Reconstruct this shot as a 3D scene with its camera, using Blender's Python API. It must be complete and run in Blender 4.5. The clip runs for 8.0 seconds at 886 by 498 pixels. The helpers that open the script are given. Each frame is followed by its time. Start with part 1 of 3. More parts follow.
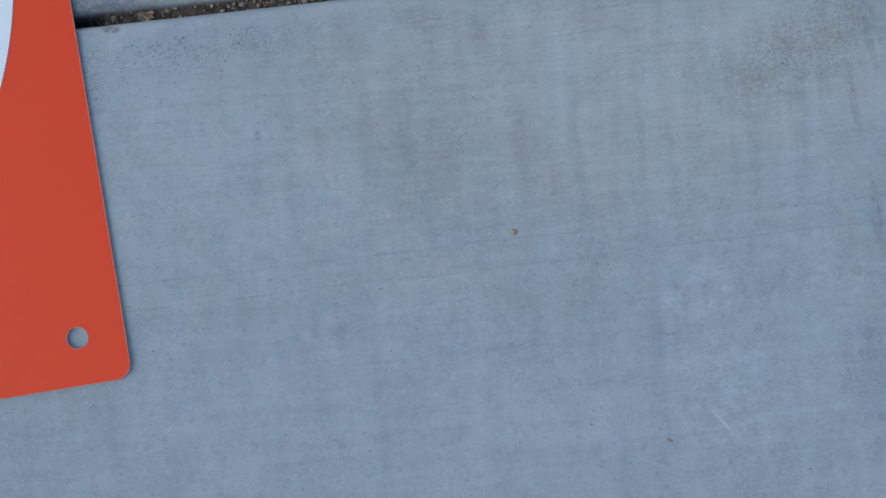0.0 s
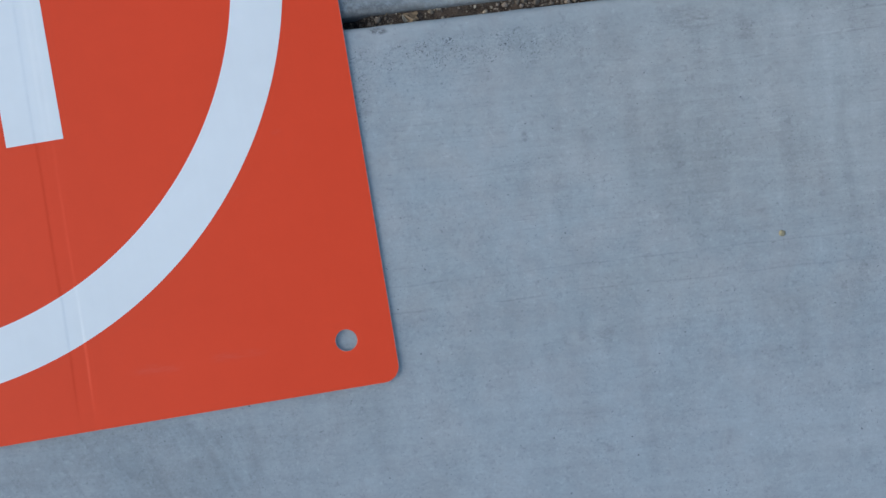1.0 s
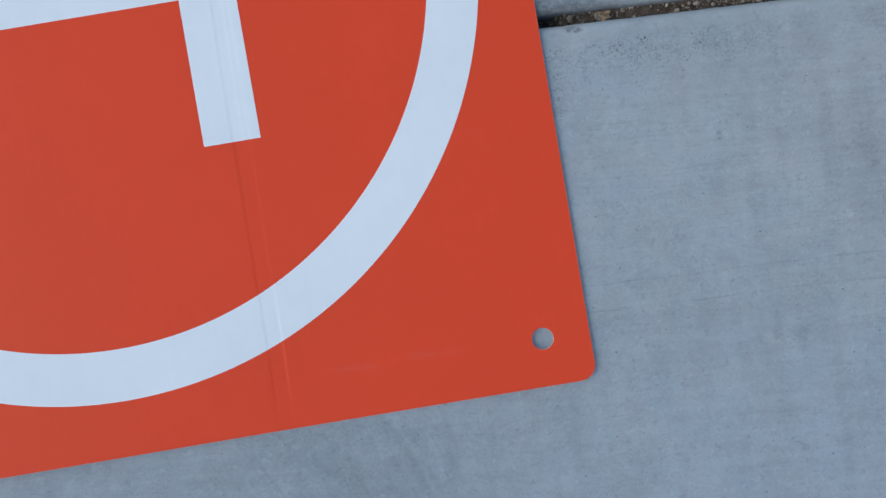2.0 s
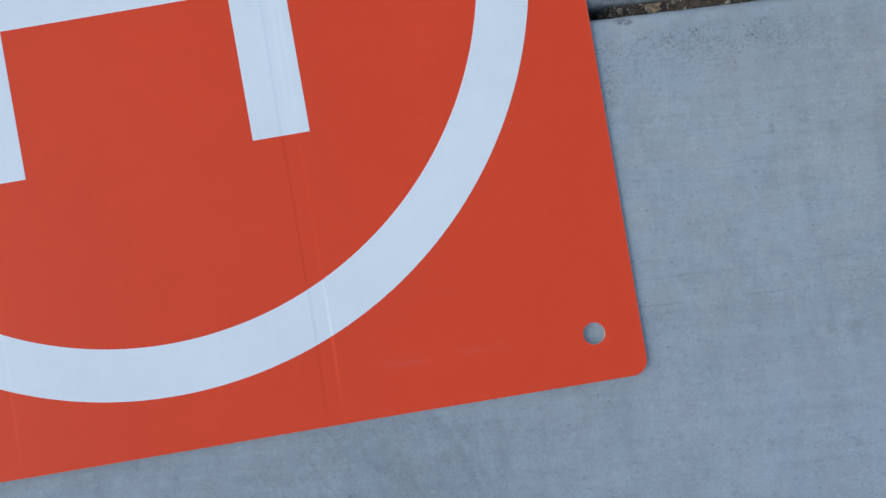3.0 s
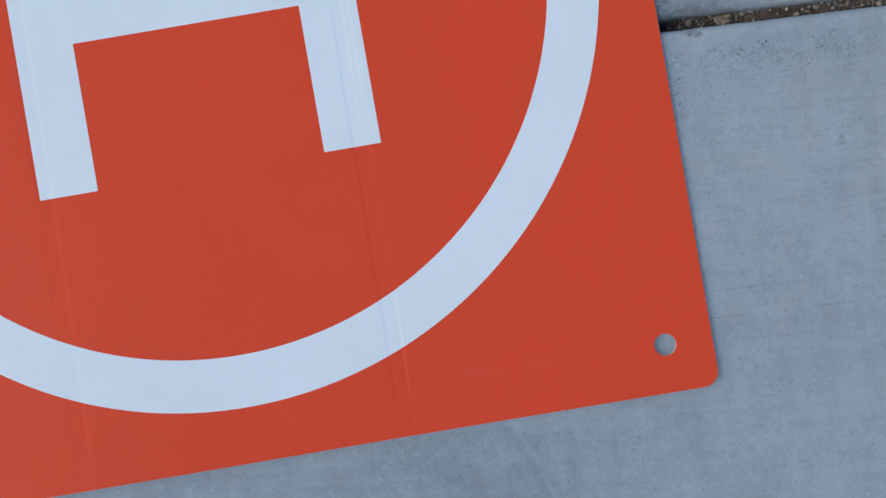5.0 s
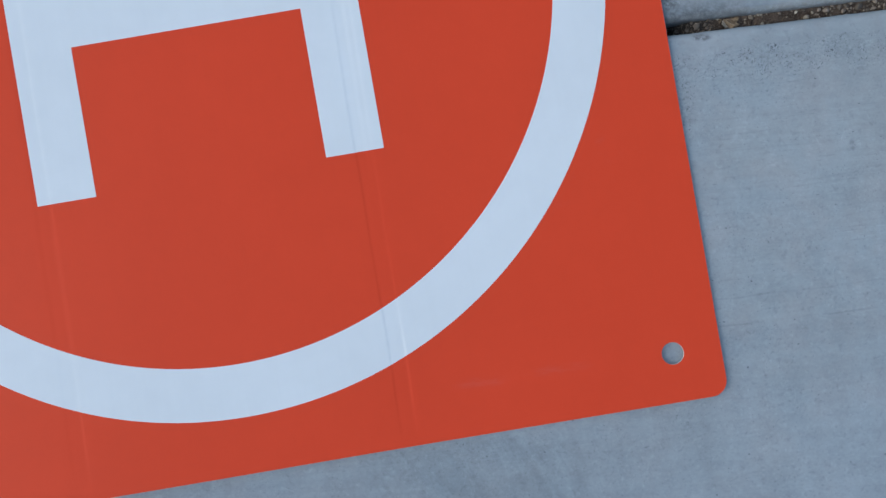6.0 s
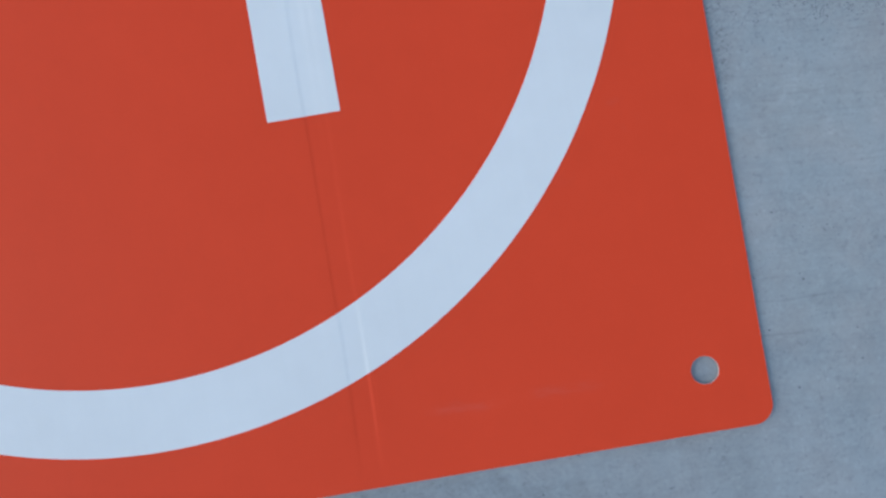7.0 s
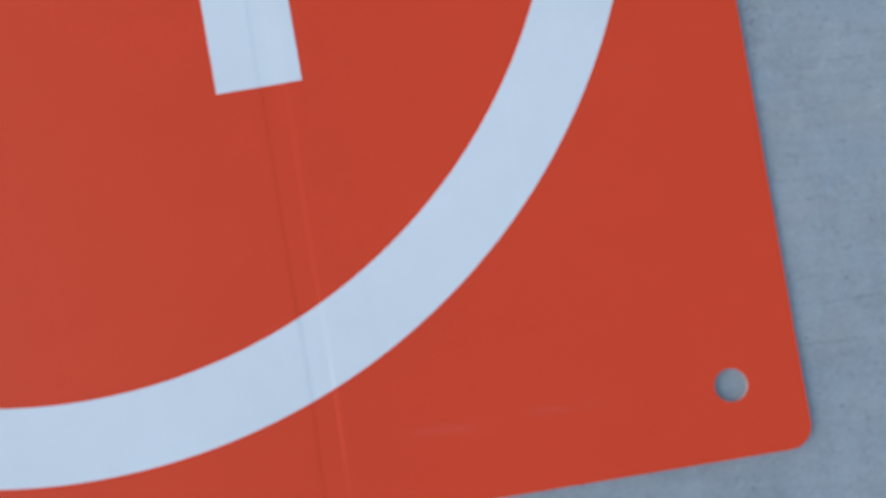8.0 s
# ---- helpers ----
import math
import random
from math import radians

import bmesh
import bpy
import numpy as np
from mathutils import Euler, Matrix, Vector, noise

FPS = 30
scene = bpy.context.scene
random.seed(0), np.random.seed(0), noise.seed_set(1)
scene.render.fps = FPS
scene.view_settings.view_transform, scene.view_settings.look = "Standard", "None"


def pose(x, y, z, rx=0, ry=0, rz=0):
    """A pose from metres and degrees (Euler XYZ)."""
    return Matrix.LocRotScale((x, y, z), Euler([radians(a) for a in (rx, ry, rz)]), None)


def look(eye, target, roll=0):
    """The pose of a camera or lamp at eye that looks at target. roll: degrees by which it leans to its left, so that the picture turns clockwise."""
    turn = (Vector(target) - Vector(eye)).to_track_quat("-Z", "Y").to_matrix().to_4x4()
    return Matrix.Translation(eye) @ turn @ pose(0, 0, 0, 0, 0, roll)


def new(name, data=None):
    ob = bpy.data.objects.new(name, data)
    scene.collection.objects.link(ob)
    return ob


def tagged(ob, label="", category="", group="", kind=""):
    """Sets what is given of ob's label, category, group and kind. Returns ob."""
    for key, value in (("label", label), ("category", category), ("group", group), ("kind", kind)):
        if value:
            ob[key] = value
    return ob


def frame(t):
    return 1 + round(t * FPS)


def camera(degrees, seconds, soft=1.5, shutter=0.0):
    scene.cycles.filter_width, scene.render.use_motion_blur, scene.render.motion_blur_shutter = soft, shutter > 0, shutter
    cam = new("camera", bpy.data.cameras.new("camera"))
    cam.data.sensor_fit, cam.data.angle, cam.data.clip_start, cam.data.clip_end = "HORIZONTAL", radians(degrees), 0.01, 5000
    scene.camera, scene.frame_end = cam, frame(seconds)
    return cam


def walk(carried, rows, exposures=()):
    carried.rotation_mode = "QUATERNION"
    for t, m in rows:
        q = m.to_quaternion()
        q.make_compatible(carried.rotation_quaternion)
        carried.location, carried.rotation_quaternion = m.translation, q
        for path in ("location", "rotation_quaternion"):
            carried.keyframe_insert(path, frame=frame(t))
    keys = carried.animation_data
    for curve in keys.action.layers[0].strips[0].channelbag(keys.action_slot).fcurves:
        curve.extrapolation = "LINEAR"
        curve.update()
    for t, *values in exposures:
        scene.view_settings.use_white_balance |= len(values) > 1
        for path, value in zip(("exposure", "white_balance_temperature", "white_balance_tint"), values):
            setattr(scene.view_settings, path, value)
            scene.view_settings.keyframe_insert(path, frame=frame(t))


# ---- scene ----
# ---- camera: held over the ground, looking straight down ----
cam = camera(55.0, 8.0, soft=1.45)
ROWS = [
    (0.0, -0.0130, -0.0018, 0.5651, 0.25, -1.65, 0.12),
    (0.2, -0.0563, -0.0036, 0.5638, 0.30, -1.42, 0.11),
    (0.3, -0.0787, -0.0043, 0.5630, 0.33, -1.33, 0.10),
    (0.5, -0.1227, -0.0057, 0.5611, 0.40, -1.17, 0.08),
    (0.7, -0.1594, -0.0044, 0.5587, 0.44, -1.03, 0.03),
    (0.8, -0.1704, -0.0038, 0.5579, 0.49, -0.93, 0.04),
    (1.0, -0.1806, -0.0039, 0.5570, 0.55, -0.79, 0.05),
    (1.2, -0.1863, -0.0033, 0.5565, 0.46, -0.67, 0.04),
    (1.3, -0.1891, -0.0027, 0.5564, 0.44, -0.61, 0.03),
    (1.5, -0.2011, -0.0024, 0.5564, 0.38, -0.56, 0.02),
    (1.7, -0.2351, -0.0030, 0.5560, 0.44, -0.49, 0.05),
    (1.8, -0.2590, -0.0030, 0.5562, 0.43, -0.50, 0.05),
    (2.0, -0.3058, -0.0035, 0.5564, 0.40, -0.52, 0.05),
    (2.2, -0.3259, -0.0027, 0.5560, 0.28, -0.44, 0.09),
    (3.3, -0.3369, -0.0075, 0.5515, 0.43, -0.29, -0.04),
    (3.5, -0.3375, -0.0068, 0.5515, 0.52, -0.35, -0.01),
    (4.0, -0.3413, -0.0056, 0.5514, 0.67, -0.39, 0.02),
    (4.2, -0.3517, -0.0053, 0.5515, 0.70, -0.34, 0.01),
    (4.5, -0.3716, -0.0050, 0.5519, 0.77, -0.26, -0.00),
    (4.7, -0.3789, -0.0047, 0.5527, 0.77, -0.22, -0.01),
    (5.8, -0.3824, -0.0009, 0.5530, 0.94, -0.10, -0.01),
    (6.0, -0.3824, -0.0007, 0.5438, 0.95, -0.07, 0.03),
    (6.2, -0.3811, -0.0031, 0.5252, 0.92, -0.02, -0.00),
    (6.3, -0.3797, -0.0042, 0.5130, 0.92, -0.05, -0.00),
    (6.5, -0.3771, -0.0055, 0.4865, 0.94, -0.25, 0.01),
    (6.7, -0.3740, -0.0052, 0.4624, 0.92, -0.34, 0.02),
    (6.8, -0.3725, -0.0051, 0.4513, 0.94, -0.34, 0.02),
    (7.0, -0.3709, -0.0046, 0.4307, 1.01, -0.44, 0.01),
    (7.2, -0.3656, -0.0047, 0.4099, 0.97, -0.22, 0.09),
    (7.3, -0.3628, -0.0051, 0.4008, 0.97, -0.09, 0.09),
    (7.5, -0.3594, -0.0054, 0.3870, 0.99, 0.12, 0.07),
    (7.8, -0.3591, -0.0065, 0.3734, 1.14, -0.06, 0.06),
    (8.0, -0.3602, -0.0078, 0.3666, 1.25, -0.22, 0.02),
]
walk(cam, [(t, pose(x, y, z, a, b, c)) for t, x, y, z, a, b, c in ROWS], exposures=[(0, 0.605, 6490, 1), (0.5, 0.63, 6570, 1), (1, 0.64, 6710, 1), (2, 0.66, 6700, 1), (4.0, 0.65, 6640, 1), (4.5, 0.63, 6620, 1), (8, 0.60, 6590, 1)])
# focus stays at the distance of the first seconds; a small phone-like aperture
cam.data.dof.use_dof = True
cam.data.dof.focus_distance = 0.56
cam.data.dof.aperture_fstop = 6.2

# ---- light: open shade under a clear blue sky ----
world = bpy.data.worlds.new("world")
scene.world = world
world.use_nodes = True
wn = world.node_tree
sky = wn.nodes.new("ShaderNodeTexSky")
sky.sky_type = "NISHITA"
sky.sun_disc = False
sky.sun_elevation = radians(38)
sky.sun_rotation = radians(256)
wn.links.new(sky.outputs[0], wn.nodes["Background"].inputs[0])
wn.nodes["Background"].inputs[1].default_value = 0.15
sun = new("sun", bpy.data.lights.new("sun", "SUN"))
sun.data.energy = 0.4
sun.data.angle = radians(50)
sun.data.color = (1.0, 0.97, 0.93)
sun.matrix_basis = look((-2.8, -0.7, 2.4), (0, 0, 0))


# ---- materials ----
class Mat:
    """A Principled material with short calls for its nodes."""

    def __init__(self, name, rough=0.7, spec=0.4):
        self.m = bpy.data.materials.new(name)
        self.m.use_nodes = True
        self.t = self.m.node_tree
        self.b = self.t.nodes["Principled BSDF"]
        self.b.inputs["Roughness"].default_value = rough
        self.b.inputs["Specular IOR Level"].default_value = spec
        self.co = self.t.nodes.new("ShaderNodeTexCoord").outputs["Object"]

    def put(self, socket, value):
        if isinstance(value, bpy.types.NodeSocket):
            self.t.links.new(value, socket)
        elif isinstance(value, (tuple, list)) and len(value) == 3 and socket.type == "RGBA":
            socket.default_value = (*value, 1)
        else:
            socket.default_value = value

    def math(self, op, a, b=0.0, c=0.0, clamp=False):
        n = self.t.nodes.new("ShaderNodeMath")
        n.operation, n.use_clamp = op, clamp
        for i, v in enumerate((a, b, c)):
            self.put(n.inputs[i], v)
        return n.outputs[0]

    def turned(self, degrees=0.0, scale=(1, 1, 1), shift=(0, 0, 0)):
        n = self.t.nodes.new("ShaderNodeVectorRotate")
        n.rotation_type = "Z_AXIS"
        self.put(n.inputs["Vector"], self.co)
        n.inputs["Angle"].default_value = radians(-degrees)
        v = self.t.nodes.new("ShaderNodeVectorMath")
        v.operation = "MULTIPLY_ADD"
        self.put(v.inputs[0], n.outputs[0])
        v.inputs[1].default_value, v.inputs[2].default_value = scale, shift
        return v.outputs[0]

    def noise(self, scale, detail=3.0, rough=0.55, vec=None, warp=0.0):
        n = self.t.nodes.new("ShaderNodeTexNoise")
        self.put(n.inputs["Vector"], vec if vec else self.co)
        n.inputs["Scale"].default_value, n.inputs["Detail"].default_value = scale, detail
        n.inputs["Roughness"].default_value, n.inputs["Distortion"].default_value = rough, warp
        return n.outputs["Fac"]

    def cells(self, scale, vec=None, jitter=1.0):
        n = self.t.nodes.new("ShaderNodeTexVoronoi")
        self.put(n.inputs["Vector"], vec if vec else self.co)
        n.inputs["Scale"].default_value, n.inputs["Randomness"].default_value = scale, jitter
        return n.outputs["Distance"], n.outputs["Color"]

    def span(self, v, a, b, lo=0.0, hi=1.0, smooth=True):
        n = self.t.nodes.new("ShaderNodeMapRange")
        n.interpolation_type = "SMOOTHSTEP" if smooth else "LINEAR"
        self.put(n.inputs["Value"], v)
        for k, w in (("From Min", a), ("From Max", b), ("To Min", lo), ("To Max", hi)):
            n.inputs[k].default_value = w
        return n.outputs["Result"]

    def split(self, v):
        n = self.t.nodes.new("ShaderNodeSeparateXYZ")
        self.put(n.inputs[0], v)
        return n.outputs[0], n.outputs[1], n.outputs[2]

    def mix(self, fac, a, b, how="MIX"):
        n = self.t.nodes.new("ShaderNodeMix")
        n.data_type, n.blend_type = "RGBA", how
        self.put(n.inputs["Factor"], fac)
        self.put(n.inputs[6], a)
        self.put(n.inputs[7], b)
        return n.outputs[2]

    def grey(self, v):
        n = self.t.nodes.new("ShaderNodeCombineColor")
        for i in range(3):
            self.put(n.inputs[i], v)
        return n.outputs[0]

    def product(self, *vs):
        out = vs[0]
        for v in vs[1:]:
            out = self.math("MULTIPLY", out, v)
        return out

    def total(self, *vs):
        out = vs[0]
        for v in vs[1:]:
            out = self.math("ADD", out, v)
        return out

    def blob(self, x, y, rx, ry, degrees=0.0):
        """1 inside an ellipse on the ground, fading to 0 at its rim."""
        a = radians(degrees)
        px, py, _ = self.split(self.co)
        dx, dy = self.math("SUBTRACT", px, x), self.math("SUBTRACT", py, y)
        u = self.math("ADD", self.math("MULTIPLY", dx, math.cos(a) / rx), self.math("MULTIPLY", dy, math.sin(a) / rx))
        v = self.math("ADD", self.math("MULTIPLY", dx, -math.sin(a) / ry), self.math("MULTIPLY", dy, math.cos(a) / ry))
        d = self.math("SQRT", self.math("ADD", self.math("MULTIPLY", u, u), self.math("MULTIPLY", v, v)))
        return self.span(d, 0.35, 1.0, 1.0, 0.0)

    def bump(self, height, strength=0.3, distance=0.001):
        n = self.t.nodes.new("ShaderNodeBump")
        n.inputs["Strength"].default_value, n.inputs["Distance"].default_value = strength, distance
        self.put(n.inputs["Height"], height)
        self.put(self.b.inputs["Normal"], n.outputs[0])

    def colour(self, c):
        self.put(self.b.inputs["Base Color"], c)
        return self.m


# the joint between the two slabs: a point on the near edge, and its direction
JOINT, JOINT_ANGLE, GAP = Vector((-0.165, 0.1551, 0)), 7.0, 0.0078


def concrete_material():
    m = Mat("concrete", 0.82, 0.3)
    # joint-wise coordinates: u along the joint, v across it (0 at the near slab's edge)
    u, v, _ = m.split(m.turned(JOINT_ANGLE))
    v0 = -JOINT.x * math.sin(radians(JOINT_ANGLE)) + JOINT.y * math.cos(radians(JOINT_ANGLE))
    v = m.math("SUBTRACT", v, v0)
    # signed distance inward from either slab's edge
    inward = m.math("MAXIMUM", m.math("MULTIPLY", v, -1.0), m.math("SUBTRACT", v, GAP))
    body = m.span(inward, 0.008, 0.016)

    cloud = m.noise(5.0, 4, 0.55, warp=0.4)
    patch = m.noise(22.0, 4, 0.6, warp=0.6)
    blotch = m.noise(70.0, 4, 0.6, warp=0.3)
    fine = m.noise(420.0, 3, 0.6)
    grain = m.noise(1500.0, 2, 0.6)
    here = m.math("MAXIMUM", m.span(m.noise(9.0, 2), 0.45, 0.68), m.blob(0.1216, 0.0926, 0.30, 0.13, 8))
    broom = m.noise(1.0, 4, 0.6, m.turned(6.0, (14, 420, 1)), 0.15)
    sweep = m.noise(1.0, 3, 0.6, m.turned(5.0, (5, 120, 1), (3, 7, 0)), 0.2)
    cross = m.noise(1.0, 3, 0.5, m.turned(4.0, (75, 9, 1), (11, 2, 0)), 0.2)
    # diagonal trowel strokes in one corner of the slab
    stroke = m.noise(1.0, 4, 0.6, m.turned(-58.0, (20, 85, 1)), 1.1)
    strokes = m.math("MULTIPLY", m.blob(-0.3575, -0.1499, 0.13, 0.075, 10), m.span(stroke, 0.3, 0.7, -1.0, 1.0))

    tone = m.total(
        m.span(cloud, 0.3, 0.7, -0.055, 0.055, False),
        m.span(patch, 0.3, 0.7, -0.058, 0.058, False),
        m.span(blotch, 0.3, 0.7, -0.05, 0.05, False),
        m.span(m.noise(1.0, 3, 0.6, m.turned(6.0, (150, 260, 1), (3, 3, 0)), 0.6), 0.3, 0.7, -0.034, 0.034, False),
        m.product(body, m.span(v, -0.06, -0.22, 0.6, 1.0), m.span(m.noise(115.0, 5, 0.72, m.turned(20.0, (1, 1, 1), (6, 2, 0)), 0.9), 0.3, 0.7, -0.042, 0.042, False)),
        m.span(fine, 0.3, 0.7, -0.034, 0.034, False),
        m.span(grain, 0.3, 0.7, -0.010, 0.010, False),
        m.product(body, here, m.span(broom, 0.3, 0.7, -0.038, 0.038, False)),
        m.product(body, m.span(sweep, 0.3, 0.7, -0.040, 0.040, False)),
        m.product(body, m.math("MAXIMUM", here, 0.45), m.span(cross, 0.3, 0.7, -0.082, 0.082, False)),
        m.math("MULTIPLY", strokes, 0.065),
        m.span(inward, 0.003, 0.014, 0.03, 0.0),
    )

    # air pits: small, dark, ragged, in clusters and in a band along the joint
    band = m.product(m.span(inward, 0.010, 0.016), m.span(inward, 0.026, 0.048, 1.0, 0.0), m.span(u, -0.03, -0.13, 0.35, 1.0), m.span(m.noise(48.0, 3, 0.6, None, 0.5), 0.36, 0.58, 0.45, 1.0))
    dense = m.math("MAXIMUM", m.math("MAXIMUM", m.span(m.noise(13.0, 3), 0.40, 0.68, 0.0, 0.42), m.math("MULTIPLY", m.math("MAXIMUM", m.math("MAXIMUM", m.blob(0.272, -0.074, 0.045, 0.03, 0), m.blob(0.215, -0.145, 0.055, 0.035, 0)), m.math("MULTIPLY", m.blob(-0.229, 0.108, 0.012, 0.036, 10), 1.8)), 0.5)), band)
    foul = m.math("MAXIMUM", m.blob(0.2363, 0.1322, 0.075, 0.042, 25), m.blob(0.2672, 0.1549, 0.03, 0.06, 0))
    dense = m.math("MAXIMUM", dense, m.math("MULTIPLY", foul, 0.72))
    rag = m.noise(430.0, 4, 0.75, m.turned(10.0, (0.85, 1.15, 1), (1, 6, 0)), 0.3)
    ragged = m.math("ADD", m.span(rag, 0.36, 0.66, -0.6, 0.6, False), m.span(rag, 0.40, 0.28, 0.0, -1.1))
    tone = m.math("ADD", tone, m.product(ragged, m.math("ADD", m.span(dense, 0.15, 1.0, 0.008, 0.20, False), m.math("MULTIPLY", foul, 0.11)), m.span(inward, 0.008, 0.018)))
    # short dashes lying two ways, and a few rounder pores
    crowd = m.math("MAXIMUM", dense, m.math("MULTIPLY", band, 1.15))
    a1 = m.noise(1.0, 2, 0.5, m.turned(52.0, (560, 960, 1)), 0.5)
    a2 = m.noise(1.0, 2, 0.5, m.turned(-38.0, (540, 980, 1), (3, 1, 0)), 0.5)
    a3 = m.noise(1.0, 2, 0.5, m.turned(9.0, (170, 620, 1), (5, 2, 0)), 0.4)
    a4 = m.noise(520.0, 2, 0.5, m.turned(-20.0, (1.1, 0.9, 1), (8, 3, 0)), 0.4)
    pit = m.math("MAXIMUM", m.span(m.math("ADD", a1, m.math("MULTIPLY", crowd, 0.112)), 0.715, 0.79),
                 m.span(m.math("ADD", a2, m.math("MULTIPLY", crowd, 0.107)), 0.72, 0.80))
    pit = m.math("MAXIMUM", pit, m.span(m.math("ADD", a4, m.math("MULTIPLY", dense, 0.05)), 0.755, 0.805))
    pit = m.math("MAXIMUM", pit, m.math("MULTIPLY", m.span(m.math("ADD", a3, m.math("MULTIPLY", dense, 0.03)), 0.72, 0.80), 0.5))
    # fine dark and pale specks of sand, denser away from the joint
    sand = m.noise(500.0, 3, 0.62, m.turned(33.0, (1, 1, 1), (2, 4, 0)), 0.2)
    thick = m.product(body, m.span(m.noise(26.0, 3, 0.6, m.turned(0.0, (1, 1, 1), (9, 1, 0))), 0.36, 0.62, 0.35, 1.0))
    tone = m.math("ADD", tone, m.product(thick, m.math("SUBTRACT", m.span(sand, 0.55, 0.70, 0.0, 0.13), m.span(sand, 0.42, 0.28, 0.0, 0.24))))
    # pale specks among the pits: their lit rims put into the colour
    pit_glint = m.product(m.span(a1, 0.29, 0.22), m.span(dense, 0.2, 0.8, 0.25, 1.0), 0.15)
    pit = m.math("MULTIPLY", pit, m.span(inward, 0.006, 0.016, 0.25, 1.0))
    # pale flecks of laitance
    d, c = m.cells(150.0, m.turned(30.0, (1, 1, 1), (4.2, 3.3, 0)))
    r, g, b = m.split(c)
    fleck = m.product(m.span(d, 0.05, 0.32, 1.0, 0.0), m.math("GREATER_THAN", r, 0.80), m.span(fine, 0.4, 0.65))

    smudge = m.span(m.noise(170.0, 2, 0.5, m.turned(40.0, (1, 1, 1), (7, 7, 0)), 0.8), 0.60, 0.73, 0.0, 0.11)
    pale = m.span(m.noise(130.0, 3, 0.6, m.turned(0.0, (1, 1, 1), (2, 9, 0)), 1.5), 0.59, 0.75, 0.0, 0.11)
    vein = m.math("MULTIPLY", m.span(m.math("ABSOLUTE", m.math("SUBTRACT", m.noise(55.0, 3, 0.6, None, 1.2), 0.5)), 0.0, 0.012, 0.06, 0.0), m.span(m.noise(24.0, 2), 0.5, 0.65))
    tone = m.total(tone, m.math("MULTIPLY", fleck, 0.14), pit_glint, pale, m.math("MULTIPLY", smudge, -1.0), m.math("MULTIPLY", vein, -1.0))
    # short broken drag marks along the float's way, dark and pale
    drag = m.noise(1.0, 3, 0.62, m.turned(6.5, (38, 700, 1), (2, 5, 0)), 0.25)
    where = m.product(body, m.span(v, -0.24, -0.12, 0.35, 1.0), m.span(m.noise(16.0, 3, 0.6, m.turned(6.0, (0.6, 1.6, 1), (8, 3, 0))), 0.42, 0.62, 0.3, 1.0))
    tone = m.math("SUBTRACT", tone, m.product(where, m.span(drag, 0.58, 0.72, 0.0, 0.15)))
    tone = m.math("ADD", tone, m.product(where, m.span(drag, 0.39, 0.27, 0.0, 0.11)))
    # two long faint lines scored by the float, and thinner ones
    wob = m.math("MULTIPLY", m.math("SUBTRACT", m.noise(18.0, 2), 0.5), 0.006)
    for at, depth, wide in ((-0.1727, 0.115, 0.0007), (-0.1898, 0.125, 0.0007), (-0.104, 0.05, 0.0006), (-0.128, 0.05, 0.0006)):
        off = m.math("ABSOLUTE", m.math("ADD", m.math("SUBTRACT", v, at), wob))
        broken = m.span(m.noise(1.0, 3, 0.6, m.turned(6.8, (26, 60, 1), (at * 90, 0, 0))), 0.30, 0.66)
        tone = m.math("SUBTRACT", tone, m.product(m.span(off, wide * 0.3, wide * 1.3, depth, 0.0), broken))
    # pale worn patches and a scratch
    worn = m.math("MAXIMUM", m.blob(0.2702, -0.0166, 0.03, 0.022), m.math("MAXIMUM", m.blob(0.2373, 0.0077, 0.011, 0.005, -35), m.math("MAXIMUM", m.blob(0.1810, -0.0290, 0.04, 0.03), m.math("MAXIMUM", m.blob(0.0121, 0.0311, 0.02, 0.012), m.blob(0.196, -0.098, 0.05, 0.055, 20)))))
    tone = m.math("ADD", tone, m.product(worn, m.span(m.noise(125.0, 5, 0.7, m.turned(12.0, (0.85, 1.1, 1)), 0.4), 0.42, 0.66), 0.16))
    tone = m.math("ADD", tone, m.product(m.blob(0.1913, -0.1149, 0.0175, 0.0015, -47.5), m.span(fine, 0.25, 0.55), 0.30))
    tone = m.math("ADD", tone, m.product(m.blob(0.0262, 0.0615, 0.026, 0.0022, -4), m.span(fine, 0.35, 0.6), 0.10))
    # a dull stain of dirt, and a smaller dark smear beside the joint
    stain = m.product(foul, m.span(m.noise(45.0, 5, 0.65), 0.28, 0.66))
    streak = m.product(m.math("MAXIMUM", m.math("MAXIMUM", m.blob(0.2915, 0.150, 0.009, 0.034, 15), m.blob(0.280, 0.100, 0.0045, 0.042, 10)), m.blob(0.2945, 0.030, 0.006, 0.034, 8)), m.span(m.noise(1.0, 3, 0.6, m.turned(8.0, (200, 40, 1))), 0.36, 0.58), m.span(m.noise(140.0, 5, 0.7), 0.36, 0.58, 0.15, 1.0))
    smear = m.product(m.blob(-0.2158, 0.1445, 0.0085, 0.0034, 0), m.span(m.noise(330.0, 4, 0.7), 0.38, 0.60))
    smear2 = m.product(m.blob(-0.1195, 0.0752, 0.0028, 0.0048, 10), m.span(fine, 0.3, 0.6))
    # darker concrete patches; the lower one also holds the sign's shade as colour
    low = m.math("MAXIMUM", m.product(m.blob(-0.0001, 0.0664, 0.06, 0.05, 30), m.span(patch, 0.35, 0.65), 0.35), m.product(m.blob(-0.3967, -0.1597, 0.16, 0.075, 9), m.span(patch, 0.25, 0.6), 1.3))
